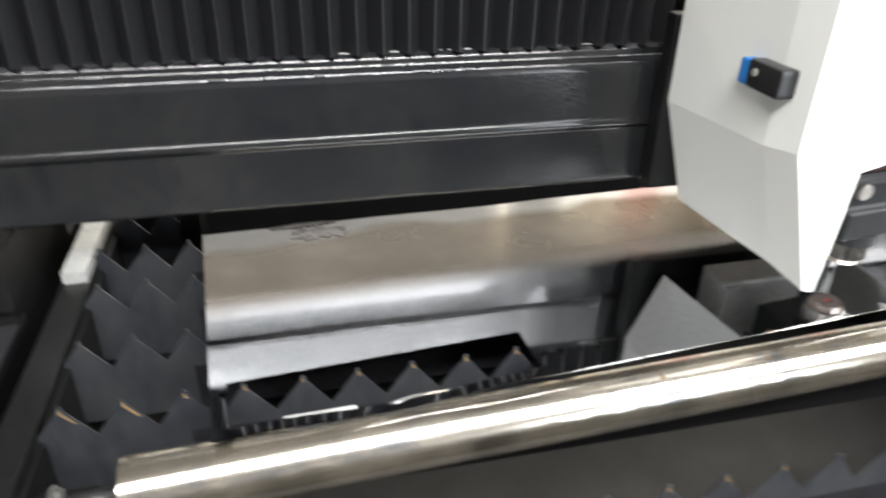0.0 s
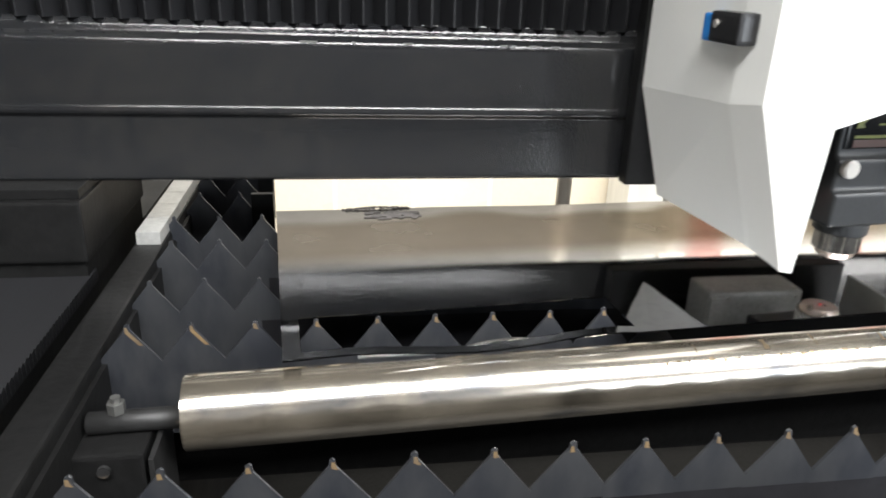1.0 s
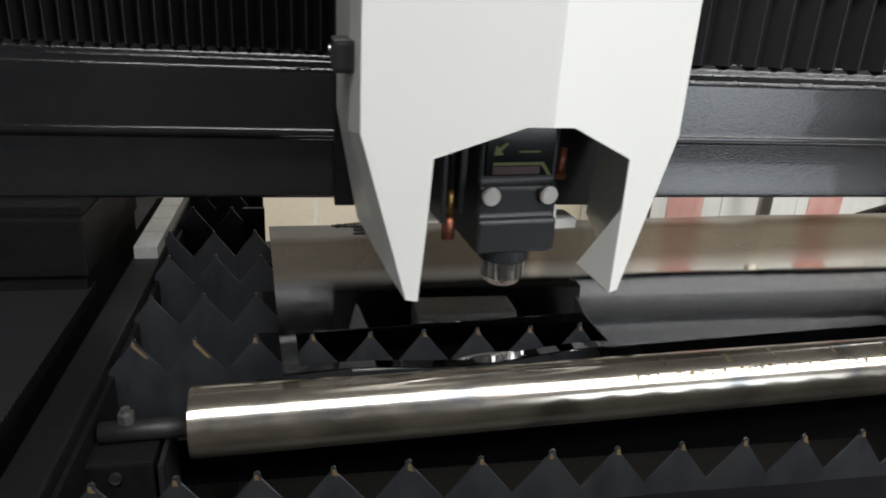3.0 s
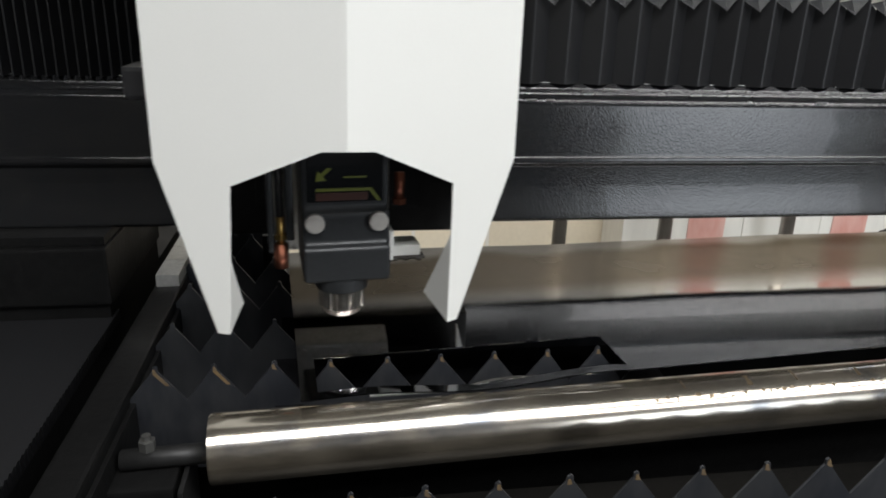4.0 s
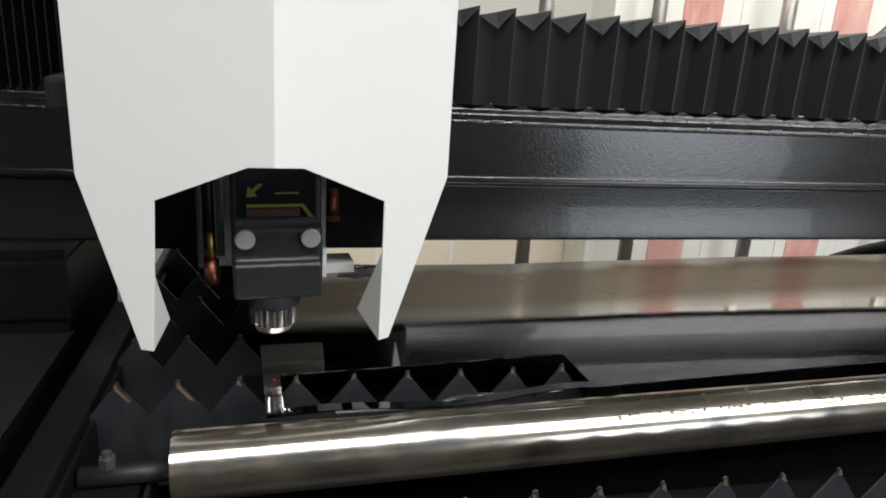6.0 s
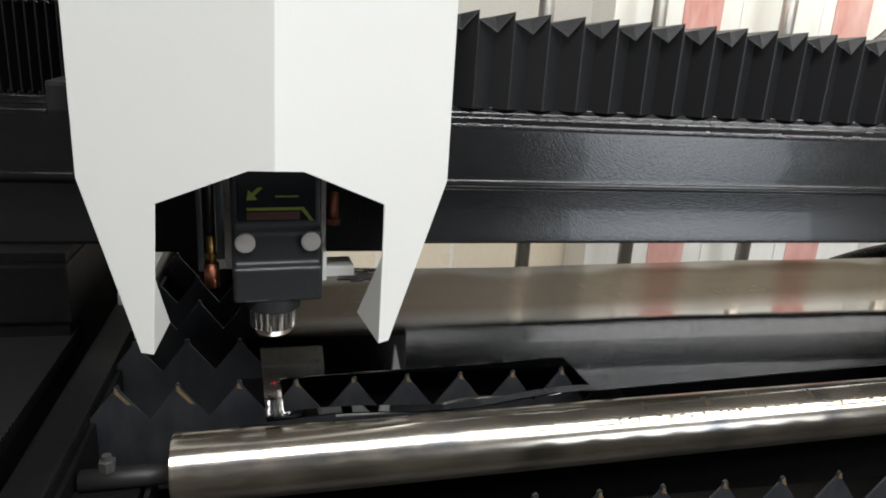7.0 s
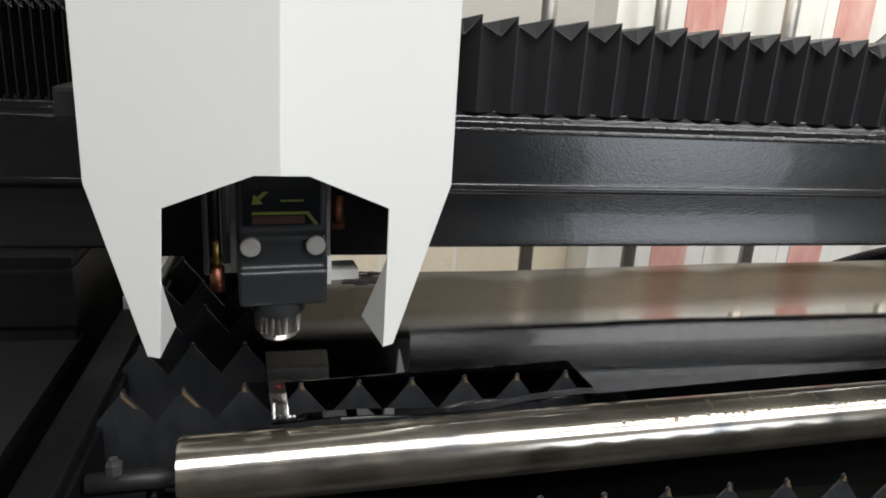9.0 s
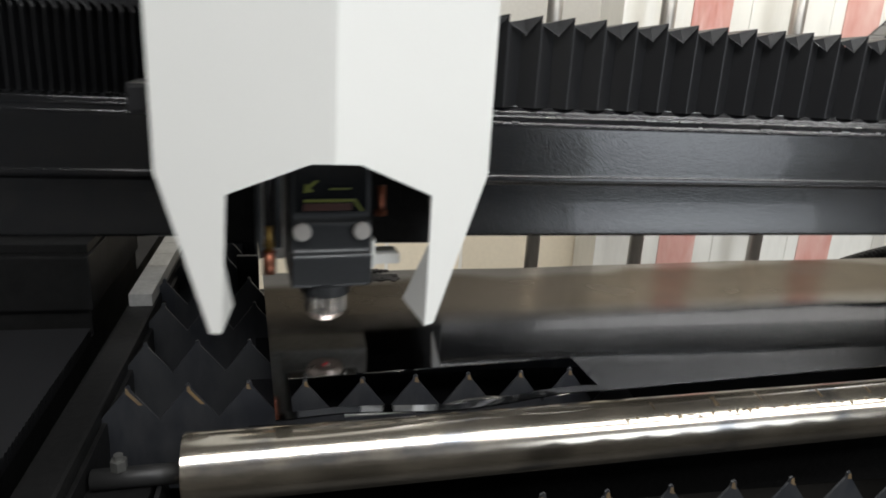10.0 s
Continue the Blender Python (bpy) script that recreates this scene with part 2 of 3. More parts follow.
def prism(pts, lo, hi, axis="x", bm=None):
    """A polygon pulled along an axis; pts are (y, z) for x, (x, z) for y, (x, y) for z."""
    bm = bm or bmesh.new()
    put = {"x": lambda a, b, k: (k, a, b), "y": lambda a, b, k: (a, k, b), "z": lambda a, b, k: (a, b, k)}[axis]
    rows = [[bm.verts.new(put(a, b, k)) for a, b in pts] for k in (lo, hi)]
    bm.faces.new(rows[0])
    bm.faces.new(rows[1])
    for i in range(len(pts)):
        j = (i + 1) % len(pts)
        bm.faces.new((rows[0][i], rows[0][j], rows[1][j], rows[1][i]))
    return bm


def shade(o, angle=40):
    for f in o.data.polygons:
        f.use_smooth = True
    o.data.set_sharp_from_angle(angle=radians(angle))
    return o


# ---- the hall ----
def hall():
    tagged(part("floor", box(-4, 6, -4, 3.3, -0.95, -0.85), FLOORM), "grey epoxy workshop floor", "floor", kind="structure")
    tagged(part("ceiling", box(-4, 6, -4, 3.3, 2.5, 2.6), CEIL), "grey painted workshop ceiling", "ceiling", kind="structure")
    tagged(part("wall_north", box(-4, 6, 3.2, 3.3, -0.85, 2.5), WALLP), "white painted workshop wall", "wall", kind="structure")
    south = box(-4, 2.15, -4.1, -4, -0.85, 2.5)
    for a, b, c, d in ((4.35, 6, -0.85, 2.5), (2.15, 4.35, 1.43, 2.5)):
        box(a, b, -4.1, -4, c, d, bm=south)
    tagged(part("wall_south", south, DARKW), "dark grey painted workshop wall with a tall glazed opening", "wall", kind="structure")
    win = tagged(thing("window_1", "tall frosted workshop window reaching the floor", "window"), kind="structure")
    for a, b, c, d in ((2.15, 4.35, -0.85, -0.81), (2.15, 4.35, 1.39, 1.43), (2.15, 2.2, -0.81, 1.39), (4.3, 4.35, -0.81, 1.39), (3.23, 3.27, -0.81, 1.39)):
        part("window_frame", box(a, b, -4.08, -3.99, c, d, 0.004), WALLP, win)
    for a, b in ((2.2, 3.23), (3.27, 4.3)):
        part("pane", box(a, b, -4.06, -4.055, -0.81, 1.39), PANE, win, "bright frosted pane")
    tagged(part("wall_west", box(-4.1, -4, -4, 3.3, -0.85, 2.5), WALLP), "white painted workshop wall", "wall", kind="structure")
    tagged(part("wall_east", box(6, 6.1, -4, 3.3, -0.85, 2.5), WALLP), "white painted workshop wall", "wall", kind="structure")
    for xa, xb, ly, lz, wd, w in LAMPS:
        # low: the added fill lamp, given a housing and rods of its own
        low = lz < 2
        lamp = thing("ceiling_lamp", "added unseen fill lamp behind the gantry, hung on two rods" if low else "long white linear lamp under the ceiling", "lamp", "ceiling lamps")
        part("housing", box(xa - 0.05, xb + 0.05, ly - wd / 2 - 0.03, ly + wd / 2 + 0.03, lz + 0.05, lz + 0.14, 0.01), WALLP, lamp)
        if low:
            for x in (xa + 0.3, xb - 0.3):
                part("rod", cyl((x, ly, lz + 0.14), (x, ly, 2.5), 0.006, 10), WALLP, lamp)


hall()


# ---- background: tiled half wall, posts, wrapped goods ----
def back_side():
    wall = tagged(part("half_wall", box(-2.5, 5.5, 2.04, 2.2, -0.85, 0.1), JOINT), "low wall clad in cream tiles", "wall", kind="structure")
    me = None
    for i in range(28):
        for k in range(1):
            if me is None:
                o = part("tile", box(0, 0.284, -0.0012, 0, 0, 0.9, 0.0004), CREAM, wall)
                me = o.data
            else:
                o = new("tile", me)
                o.parent = wall
            o.location = (-2.5 + i * 0.298, 2.0398, -0.82 + k * 0.306)
    for px in (0.95, 1.345, 1.83, 2.5):
        post = thing("steel_post", "upright polished steel post on the floor", "post", "steel posts", place=(px, 1.7, -0.85))
        part("pole", cyl((0, 0, 0.012), (0, 0, 2.2), 0.025), POST, post, smooth=True)
        part("base_plate", box(-0.07, 0.07, -0.07, 0.07, 0, 0.014, 0.003), DARKST, post)
    for x, w, a, b in ((1.24, 0.488, 0.26, 0.15), (1.73, 0.328, 0, 0), (2.06, 0.398, 0.05, 0.15), (2.46, 0.408, 0.22, 0.17), (2.87, 0.408, 0.02, 0.2), (3.28, 0.4, 0.2, 0.1)):
        p = thing("wrapped_package", "tall white carton with faded red stripe under clear stretch wrap" if b else "tall plain white carton under clear stretch wrap", "package", "wrapped packages",
                  place=(x, 1.82, -0.85))
        part("carton", box(0, w, 0, 0.2, 0, 1.75, 0.004), WRAP, p)
        if b:
            part("stripe", box(a, a + b, -0.004, 0.0, 0.02, 1.73), REDB, p, "faded red printed stripe")



back_side()


# ---- the cutting bed ----
def side_frame():
    f = thing("bed_frame", "black painted steel frame of the cutting bed", "machine frame")
    part("side_rail", box(-0.053, -0.022, -0.9, 1.0, -0.3, -0.018, 0.003), BLACKM, f)
    part("inner_wall", box(-0.0215, -0.0175, -0.9, 1.0, -0.3, -0.03), BLACKM, f)
    part("front_rail", box(-0.062, 1.9, -0.96, -0.9, -0.3, -0.03, 0.003), BLACKM, f)
    part("scrap_tray", box(-0.05, 1.85, -0.9, 0.98, -0.84, -0.82), BLACKM, f, "dark scrap tray deep under the slats")
    for a, b, c, d in ((-0.06, -0.02, -0.9, 1.0), (1.86, 1.9, -0.9, 1.0), (-0.06, 1.9, -0.95, -0.9), (-0.06, 1.9, 1.0, 1.04)):
        part("skirt", box(a, b, c, d, -0.85, -0.301), BLACKM, f)
    for y in (-0.24, 0.045, 0.33):
        part("cross_bar", box(-0.02, 1.86, y - 0.02, y + 0.02, -0.18, -0.101, 0.003), BLACKM, f, "black cross bar carrying the slats")
    for k in range(7):
        y0 = 0.228 + k * 0.052
        part("pad", box(-0.05, -0.024, y0, y0 + 0.0505, -0.018, -0.003, 0.001), ALU, f, "pale grey machined pad")
    cover = thing("rail_cover", "black pleated cover over the side guide rail", "rail cover")
    part("bed", box(-0.6, -0.09, -0.9, 1.0, -0.3, -0.05), BLACKM, cover)
    me = None
    for i in range(118):
        y0 = -0.7 + i * 0.0077
        if me is None:
            bm = prism([(0, -0.05), (0.001, -0.0375), (0.0062, -0.035), (0.0076, -0.05)], -0.45, -0.088, "x")
            o = part("fold", bm, FABRIC, cover)
            me = o.data
        else:
            o = new("fold", me)
            o.parent = cover
        o.location = (0, y0, 0)



side_frame()


ROWS = [(-0.38, 0.02, 0), (-0.285, 0.004, 0), (-0.189, 0.012, 0), (-0.0105, 0.0, 0.0045), (0.089, -0.005, 0), (0.192, -0.006, 0),
        (0.274, -0.0175, 0), (0.37, -0.004, 0), (0.465, -0.012, 0), (0.56, 0.0, 0), (0.655, -0.01, 0)]


def tooth_mesh(seed):
    rng = random.Random(seed)
    j, w = rng.uniform(-0.0009, 0.0009), rng.uniform(0.0016, 0.0021)
    pts = [(-0.025, -0.0345), (-0.025, -0.045), (0.025, -0.045), (0.025, -0.0345), (w + 0.0006 + j, -0.0056), (w + j, -0.0012), (j + 0.0004, 0), (j - w, -0.0014), (j - w - 0.0005, -0.0054)]
    me = bpy.data.meshes.new("tooth")
    bm = prism(pts, -0.001, 0.001, "y")
    bmesh.ops.recalc_face_normals(bm, faces=bm.faces)
    bm.to_mesh(me)
    bm.free()
    me.materials.append(SLAT)
    return me


def slats():
    kinds = [tooth_mesh(k) for k in range(6)]
    for y, phase, lift in ROWS:
        s = thing("support_slat", "scorched steel slat with pointed saw teeth", "slat", "support slats", place=(0, y, 0))
        n = 2 if y > 0.3 else 10 if y > -0.1 else 24 if y > -0.25 else 12
        lo, hi = phase - 0.025, phase + n * 0.05 - 0.025
        part("slat_plate", box(lo, min(hi, 0.1 + phase), -0.0008, 0.0008, -0.1, -0.037), SLAT, s)
        # this stretch of plate takes the near-black colour in place of real shade
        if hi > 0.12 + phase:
            part("slat_plate", box(0.1 + phase, hi, -0.0008, 0.0008, -0.1, -0.037), SLAT_SHADE, s, "slat plate under the teeth, coloured near-black for the shade there")
        if n == 2:
            part("end_clip", box(0.06, 0.096 - 0.077 * (y - 0.274), -0.004, 0.004, -0.1, -0.002, 0.001), BLACKM, s)
        for i in range(n):
            c = phase + i * 0.05
            o = new("tooth", random.choice(kinds))
            o.parent = s
            o.location = (c, 0, (lift if c < 0.42 else -0.001) + random.uniform(-0.0012, 0.0006))
        if -0.2 < y < 0.05:
            for i in range(12):
                c = phase + i * 0.05
                strong = y > -0.05 and i in (0, 1)
                e = random.uniform(0.35, 0.5) if strong else random.uniform(0.0, 0.1)
                top, side = lift - 0.0065, 0.0228 * e
                part("burnt_tip", prism([(c - 0.001, lift - 0.003), (c + 0.001, lift - 0.003), (c + 0.002, top), (c + 0.0019 + side, top - 0.0288 * e), (c + side * 0.86, top - 0.0288 * e), (c - 0.0012, top - 0.001)], -0.00125, -0.001, "y"),
                     RUST, s, "heat-tinted tip")



slats()


# ---- the steel sheet with its cut-out ----
def steel_sheet():
    s = thing("steel_sheet", "mirror-bright steel sheet with a rectangular cut-out lying on the slats", "metal sheet", place=(0.126, -0.077, 0.0028))
    s.rotation_euler = (0, 0, radians(4.4))
    L, W, th = 1.5, 0.352, 0.0012
    u0, u1, v0, v1 = 0.0142, 0.29, 0.0105, 0.0695
    us = sorted({0, u0, u1, L, *[L * i / 60 for i in range(61)]})
    vs = sorted({0, v0, v1, W, *[W * i / 24 for i in range(25)]})
    def hgt(u, v):
        bow = 0.0
        if v < v0 + 1e-6 and u0 < u < u1:
            k = (u - u0) / (u1 - u0)
            bow = -0.004 * math.sin(math.pi * k) ** 2 + 0.0018 * math.sin(k * 9.0)
        w = max(0.0, (v - 0.15) / 0.2)
        return bow + w * (0.0007 * math.sin(u * 11 + 0.6) + 0.0004 * math.sin(u * 27 + 2))
    bm = bmesh.new()
    vert = {}
    def vv(a, b, k):
        key = (a, b, k)
        if key not in vert:
            v = vs[b]
            if v > v1:
                v = v1 + (v - v1) * (1 + (0.003 - 0.03 * us[a]) / (W - v1))
            vert[key] = bm.verts.new((us[a], v, hgt(us[a], vs[b]) - k * th))
        return vert[key]
    def solid(a, b):
        um, vm = (us[a] + us[a + 1]) / 2, (vs[b] + vs[b + 1]) / 2
        return 0 <= a < len(us) - 1 and 0 <= b < len(vs) - 1 and not (u0 < um < u1 and v0 < vm < v1)
    for a in range(len(us) - 1):
        for b in range(len(vs) - 1):
            if not solid(a, b):
                continue
            bm.faces.new((vv(a, b, 0), vv(a + 1, b, 0), vv(a + 1, b + 1, 0), vv(a, b + 1, 0)))
            bm.faces.new((vv(a, b, 1), vv(a, b + 1, 1), vv(a + 1, b + 1, 1), vv(a + 1, b, 1)))
            for da, db, p, q in ((-1, 0, (a, b), (a, b + 1)), (1, 0, (a + 1, b + 1), (a + 1, b)), (0, -1, (a + 1, b), (a, b)), (0, 1, (a, b + 1), (a + 1, b + 1))):
                na, nb = a + da, b + db
                if not (0 <= na < len(us) - 1 and 0 <= nb < len(vs) - 1) or not solid(na, nb):
                    bm.faces.new((vv(*p, 0), vv(*p, 1), vv(*q, 1), vv(*q, 0)))
    o = part("sheet", bm, STEEL, s)
    shade(o, 30)
    rng = random.Random(8)
    bm = bmesh.new()
    for i in range(46):
        c = 0.078 + i * 0.0018
        r = 0.0012 + 0.001 * rng.random()
        v = 0.348 + rng.random() * 0.003
        z = hgt(c, v) + 0.0004 + 0.0018 * math.sin(math.pi * i / 45)
        bmesh.ops.create_icosphere(bm, subdivisions=1, radius=r, matrix=Matrix.Translation((c, v, z)))
    part("dross_beads", bm, SCORCH, s, "row of dark dross beads on the edge", True)
    bm = bmesh.new()
    for i in range(40):
        c = 0.103 + rng.random() ** 0.8 * 0.06
        v = 0.325 + max(-0.013, min(0.013, rng.gauss(0, 0.006)))
        z = hgt(c, v) + 0.0005
        a, b2 = 0.004 + rng.random() * 0.007, 0.002 + rng.random() * 0.003
        pts = [(c + a * math.cos(k * math.pi / 4) * (0.7 + 0.5 * rng.random()), v + b2 * math.sin(k * math.pi / 4) * (0.7 + 0.5 * rng.random())) for k in range(8)]
        prism(pts, z, z + 0.0004, "z", bm)
    part("scorch_mark", bm, SCORCH, s, "dark soot mark")
    strip = thing("offcut_strip", "thin bright steel offcut lying among the slat teeth", "offcut", place=(0.213, -0.05, -0.0095))
    strip.rotation_euler = (radians(18), radians(1), radians(3))
    part("blade", box(-0.031, 0.031, -0.004, 0.004, -0.0006, 0.0006), ALU, strip)


def foil_curl():
    t = thing("foil_curl", "thin curled bright steel offcut along the cut-out", "offcut", place=(0.25, -0.062, 0.0))
    bm = bmesh.new()
    rows = []
    for i in range(29):
        k = i / 28
        x, y = 0.165 * k, 0.026 * k + 0.004 * math.sin(k * 6)
        z = -0.0065 + 0.003 * math.sin(k * 5.2 + 0.3) + 0.006 * k
        tw = 0.5 * math.sin(k * 7)
        c, d = Vector((x, y, z)), Vector((0, math.cos(tw), math.sin(tw))) * 0.0011
        rows.append([bm.verts.new(c - d), bm.verts.new(c + d), bm.verts.new(c + d + Vector((0, 0, 0.0006))), bm.verts.new(c - d + Vector((0, 0, 0.0006)))])
    for p, q in zip(rows, rows[1:]):
        for a in range(4):
            b = (a + 1) % 4
            bm.faces.new((p[a], p[b], q[b], q[a]))
    bm.faces.new(rows[0])
    bm.faces.new(rows[-1])
    part("ribbon", bm, NICKEL, t)


steel_sheet()
foil_curl()


# ---- the roller in front ----
def roller():
    r = thing("steel_roller", "worn polished steel roller on a shaft", "roller", place=(0.0535, -0.075, -0.0382))
    r.rotation_euler = (0, 0, radians(2.7))
    part("shell", cyl((0, 0, 0), (1.6, 0, 0), 0.0284, 64, bevel=0.0012), CHROME, r)
    shade(r.children[0], 30)
    part("shaft", cyl((-0.068, 0, -0.003), (0.01, 0, -0.003), 0.0085, 24, bevel=0.0008), DARKST, r, "dull steel shaft end", True)
    b = part("bolt", cyl((-0.047, 0, 0.005), (-0.047, 0, 0.0135), 0.0065, 6), ZINC, r, "zinc hexagon bolt")
    part("thread", cyl((-0.047, 0, 0.0135), (-0.047, 0, 0.018), 0.0036, 12), ZINC, b)
    rng = random.Random(3)
    x = 0.376
    for i in range(64):
        a = radians(47) + rng.uniform(-0.04, 0.04)
        w, R = rng.uniform(0.002, 0.008), 0.0286
        a1 = a + rng.uniform(0.05, 0.14)
        if i % 6 == 3:
            a, a1, w = a + 0.3, a + rng.uniform(0.6, 0.8), w * 0.8
        bm = bmesh.new()
        steps = [a + (a1 - a) * k / 3 for k in range(4)]
        left = [bm.verts.new((x + rng.uniform(0, 0.25) * w, -R * math.cos(t), R * math.sin(t))) for t in steps]
        right = [bm.verts.new((x + rng.uniform(0.6, 1) * w, -R * math.cos(t), R * math.sin(t))) for t in steps]
        for k in range(3):
            bm.faces.new((left[k], left[k + 1], right[k + 1], right[k]))
        part("worn_mark", bm, INK, r, "worn brown mark")
        x += w + rng.uniform(0.001, 0.009)
    block = thing("bearing_block", "black steel bearing block under the roller shaft", "bearing block", place=(0, 0, 0))
    part("body", box(-0.026, 0.030, -0.108, -0.05, -0.3, -0.0492, 0.003), BLACKM, block)
    part("screw", cyl((0.003, -0.1085, -0.06), (0.003, -0.112, -0.06), 0.0045, 12), DARKST, block)
    part("bracket", box(0.033, 0.037, -0.11, -0.05, -0.3, -0.052, 0.001), DARKST, block)


roller()


def hose():
    h = thing("corrugated_hose", "black corrugated hose arching behind the steel sheet", "hose")
    bm = bmesh.new()
    rings = []
    x, k = 0.8, 0
    while x < 1.85:
        z = 0.002 - 0.75 * (x - 1.3) ** 2
        d = Vector((1, 0, -1.5 * (x - 1.3))).normalized()
        up = Vector((0, 1, 0)).cross(d)
        r = 0.02 if k % 4 < 2 else 0.0165
        c = Vector((x, 0.43, z - 0.02))
        rings.append([bm.verts.new(c + r * (math.cos(a) * Vector((0, 1, 0)) + math.sin(a) * up)) for a in (math.tau * q / 14 for q in range(14))])
        x += 0.0028 / math.sqrt(1 + (1.5 * (x - 1.3)) ** 2) if k % 2 else 0.0014
        k += 1
    for p, q in zip(rings, rings[1:]):
        for a in range(14):
            b = (a + 1) % 14
            bm.faces.new((p[a], p[b], q[b], q[a]))
    part("tube", bm, BLACKPL, h)


hose()


# ---- the gantry ----
GX0, GX1 = -0.75, 1.9


def gantry():
    g = thing("gantry_beam", "black glossy painted gantry beam spanning the bed", "gantry")
    prof = [(0.228, 0.0555), (0.2248, 0.0585), (0.2250, 0.061), (0.2260, 0.068), (0.2276, 0.079), (0.2289, 0.09), (0.2298, 0.102), (0.2304, 0.114), (0.2306, 0.1245), (0.2280, 0.1265), (0.2268, 0.130), (0.2275, 0.134), (0.2288, 0.137), (0.2288, 0.196),
            (0.231, 0.203), (0.238, 0.209), (0.24, 0.216), (0.246, 0.2215), (0.43, 0.2215), (0.43, 0.16), (0.26, 0.15), (0.245, 0.06), (0.24, 0.058)]
    o = part("beam", prism(prof, GX0, GX1, "x"), BLACKP, g)
    bv = o.modifiers.new("edge", "BEVEL")
    bv.width, bv.segments, bv.angle_limit = 0.0022, 3, radians(12)
    shade(o, 50)
    c = part("end_carriage", box(-0.62, -0.086, 0.18, 0.42, -0.018, 0.047, 0.003), BLACKM, g, "black painted end carriage")
    # added black filler: keeps the lamp-lit carriage top dark below the beam
    part("cap", box(-0.62, -0.089, 0.19, 0.42, 0.0472, 0.0575, 0.001), BLACKM, c)
    part("foot", box(-0.62, -0.09, 0.186, 0.42, -0.055, -0.0185, 0.003), BLACKM, c)
    part("back_guide", box(GX0, GX1, 0.3, 0.34, 0.2225, 0.285), BLACKM, g)
    chain = part("cable_chain", box(0.86, 0.96, 0.38, 0.42, 0.222, 0.234, 0.002), BLACKPL, g, "black cable chain rising from the beam")
    me = None
    for i in range(14):
        a = radians(28 + i * 2.2)
        if me is None:
            bm = box(-0.011, 0.011, -0.018, 0.018, -0.009, -0.006)
            box(-0.011, 0.011, -0.018, 0.018, 0.006, 0.009, bm=bm)
            box(-0.012, 0.012, -0.02, -0.0165, -0.01, 0.01, 0.002, bm=bm)
            box(-0.012, 0.012, 0.0165, 0.02, -0.01, 0.01, 0.002, bm=bm)
            o = part("link", bm, BLACKPL, chain)
            me, place = o.data, Vector((0.93, 0.4, 0.245))
        else:
            o = new("link", me)
            o.parent = chain
        o.location, o.rotation_euler = place, (0, -a, 0)
        place = place + Vector((math.cos(a), 0, math.sin(a))) * 0.024
    # chipped paint along the top edges, its bright slivers doubling as painted edge highlights
    rng = random.Random(5)
    for i in range(52):
        x = rng.gauss(0.75, 0.3) if i < 45 else rng.uniform(-0.3, 0.6)
        y, z = rng.choice(((0.2305, 0.2035), (0.2375, 0.2093), (0.2455, 0.2216)))
        w, h = rng.uniform(0.003, 0.02), rng.uniform(0.0002, 0.0006)
        pts = [(x + w * k / 5, z + h * rng.uniform(0.2, 1)) for k in range(6)] + [(x + w * k / 5, z - h * rng.uniform(0.2, 1)) for k in range(5, -1, -1)]
        part("paint_chip", prism(pts, y - 0.0012, y + 0.002, "y"), ALU, g, "bright chipped edge that also stands in for the edge highlight")
    return g


GANTRY = gantry()

NL, NR = 37, 31
XL, XR = -0.376, 1.6
HALF = 0.139
W_FOLD = 0.0255


def fold_mesh(width, slope, mirror):
    """One stiff pleat panel: a front leaf from the outer fold at x = 0 back to the inner fold, and its top leaf."""
    bm = bmesh.new()
    th = 0.0009
    s = -1 if mirror else 1
    z0, z1 = 0.2207, 0.327
    w, d = width * math.sin(slope) * s, width * math.cos(slope)
    peak = z1 + 0.004 if mirror else z1 - 0.006
    front = [(0, 0, z0), (w, d, z0), (w, d, z1 - 0.012), (0, 0, peak)]
    cap = [(0, 0.0005, peak), (w, -0.005, z1 - 0.019), (w, 0.006, z1 - 0.002)]
    top = [(0, 0.0005, peak), (w, 0.006, z1 - 0.002), (w, 0.11, z1 - 0.006), (0, 0.11, z1 - 0.008)]
    for poly, off in ((front, (s * th, 0, 0)), (cap, (0, 0.0003, th)), (top, (0, 0, th))):
        lower = [bm.verts.new(p) for p in poly]
        upper = [bm.verts.new([p[k] + off[k] for k in range(3)]) for p in poly]
        bm.faces.new(lower)
        bm.faces.new(upper)
        for i in range(len(poly)):
            j = (i + 1) % len(poly)
            bm.faces.new((lower[i], lower[j], upper[j], upper[i]))
    return bm


def bellows(n, p_build, label):
    t = thing("bellows", label, "bellows", "gantry bellows", place=(0, 0.234, 0))
    sl = math.asin(min(0.98, p_build / 2 / W_FOLD))
    first = part("fold", fold_mesh(W_FOLD, sl, False), FABRIC, t)
    second = part("fold", fold_mesh(W_FOLD, sl, True), FABRIC, t)
    out = [(first, 0, 1), (second, 1, -1)]
    for i in range(1, n):
        for k, src in ((0, first), (1, second)):
            o = new("fold", src.data)
            o.parent = t
            out.append((o, i + k, 1 - 2 * k))
    return t, out, sl


BEL_L = bellows(NL, 0.026, "black pleated cloth bellows closed up beside the head")
BEL_R = bellows(NR, 0.043, "black pleated cloth bellows stretched out along the beam")


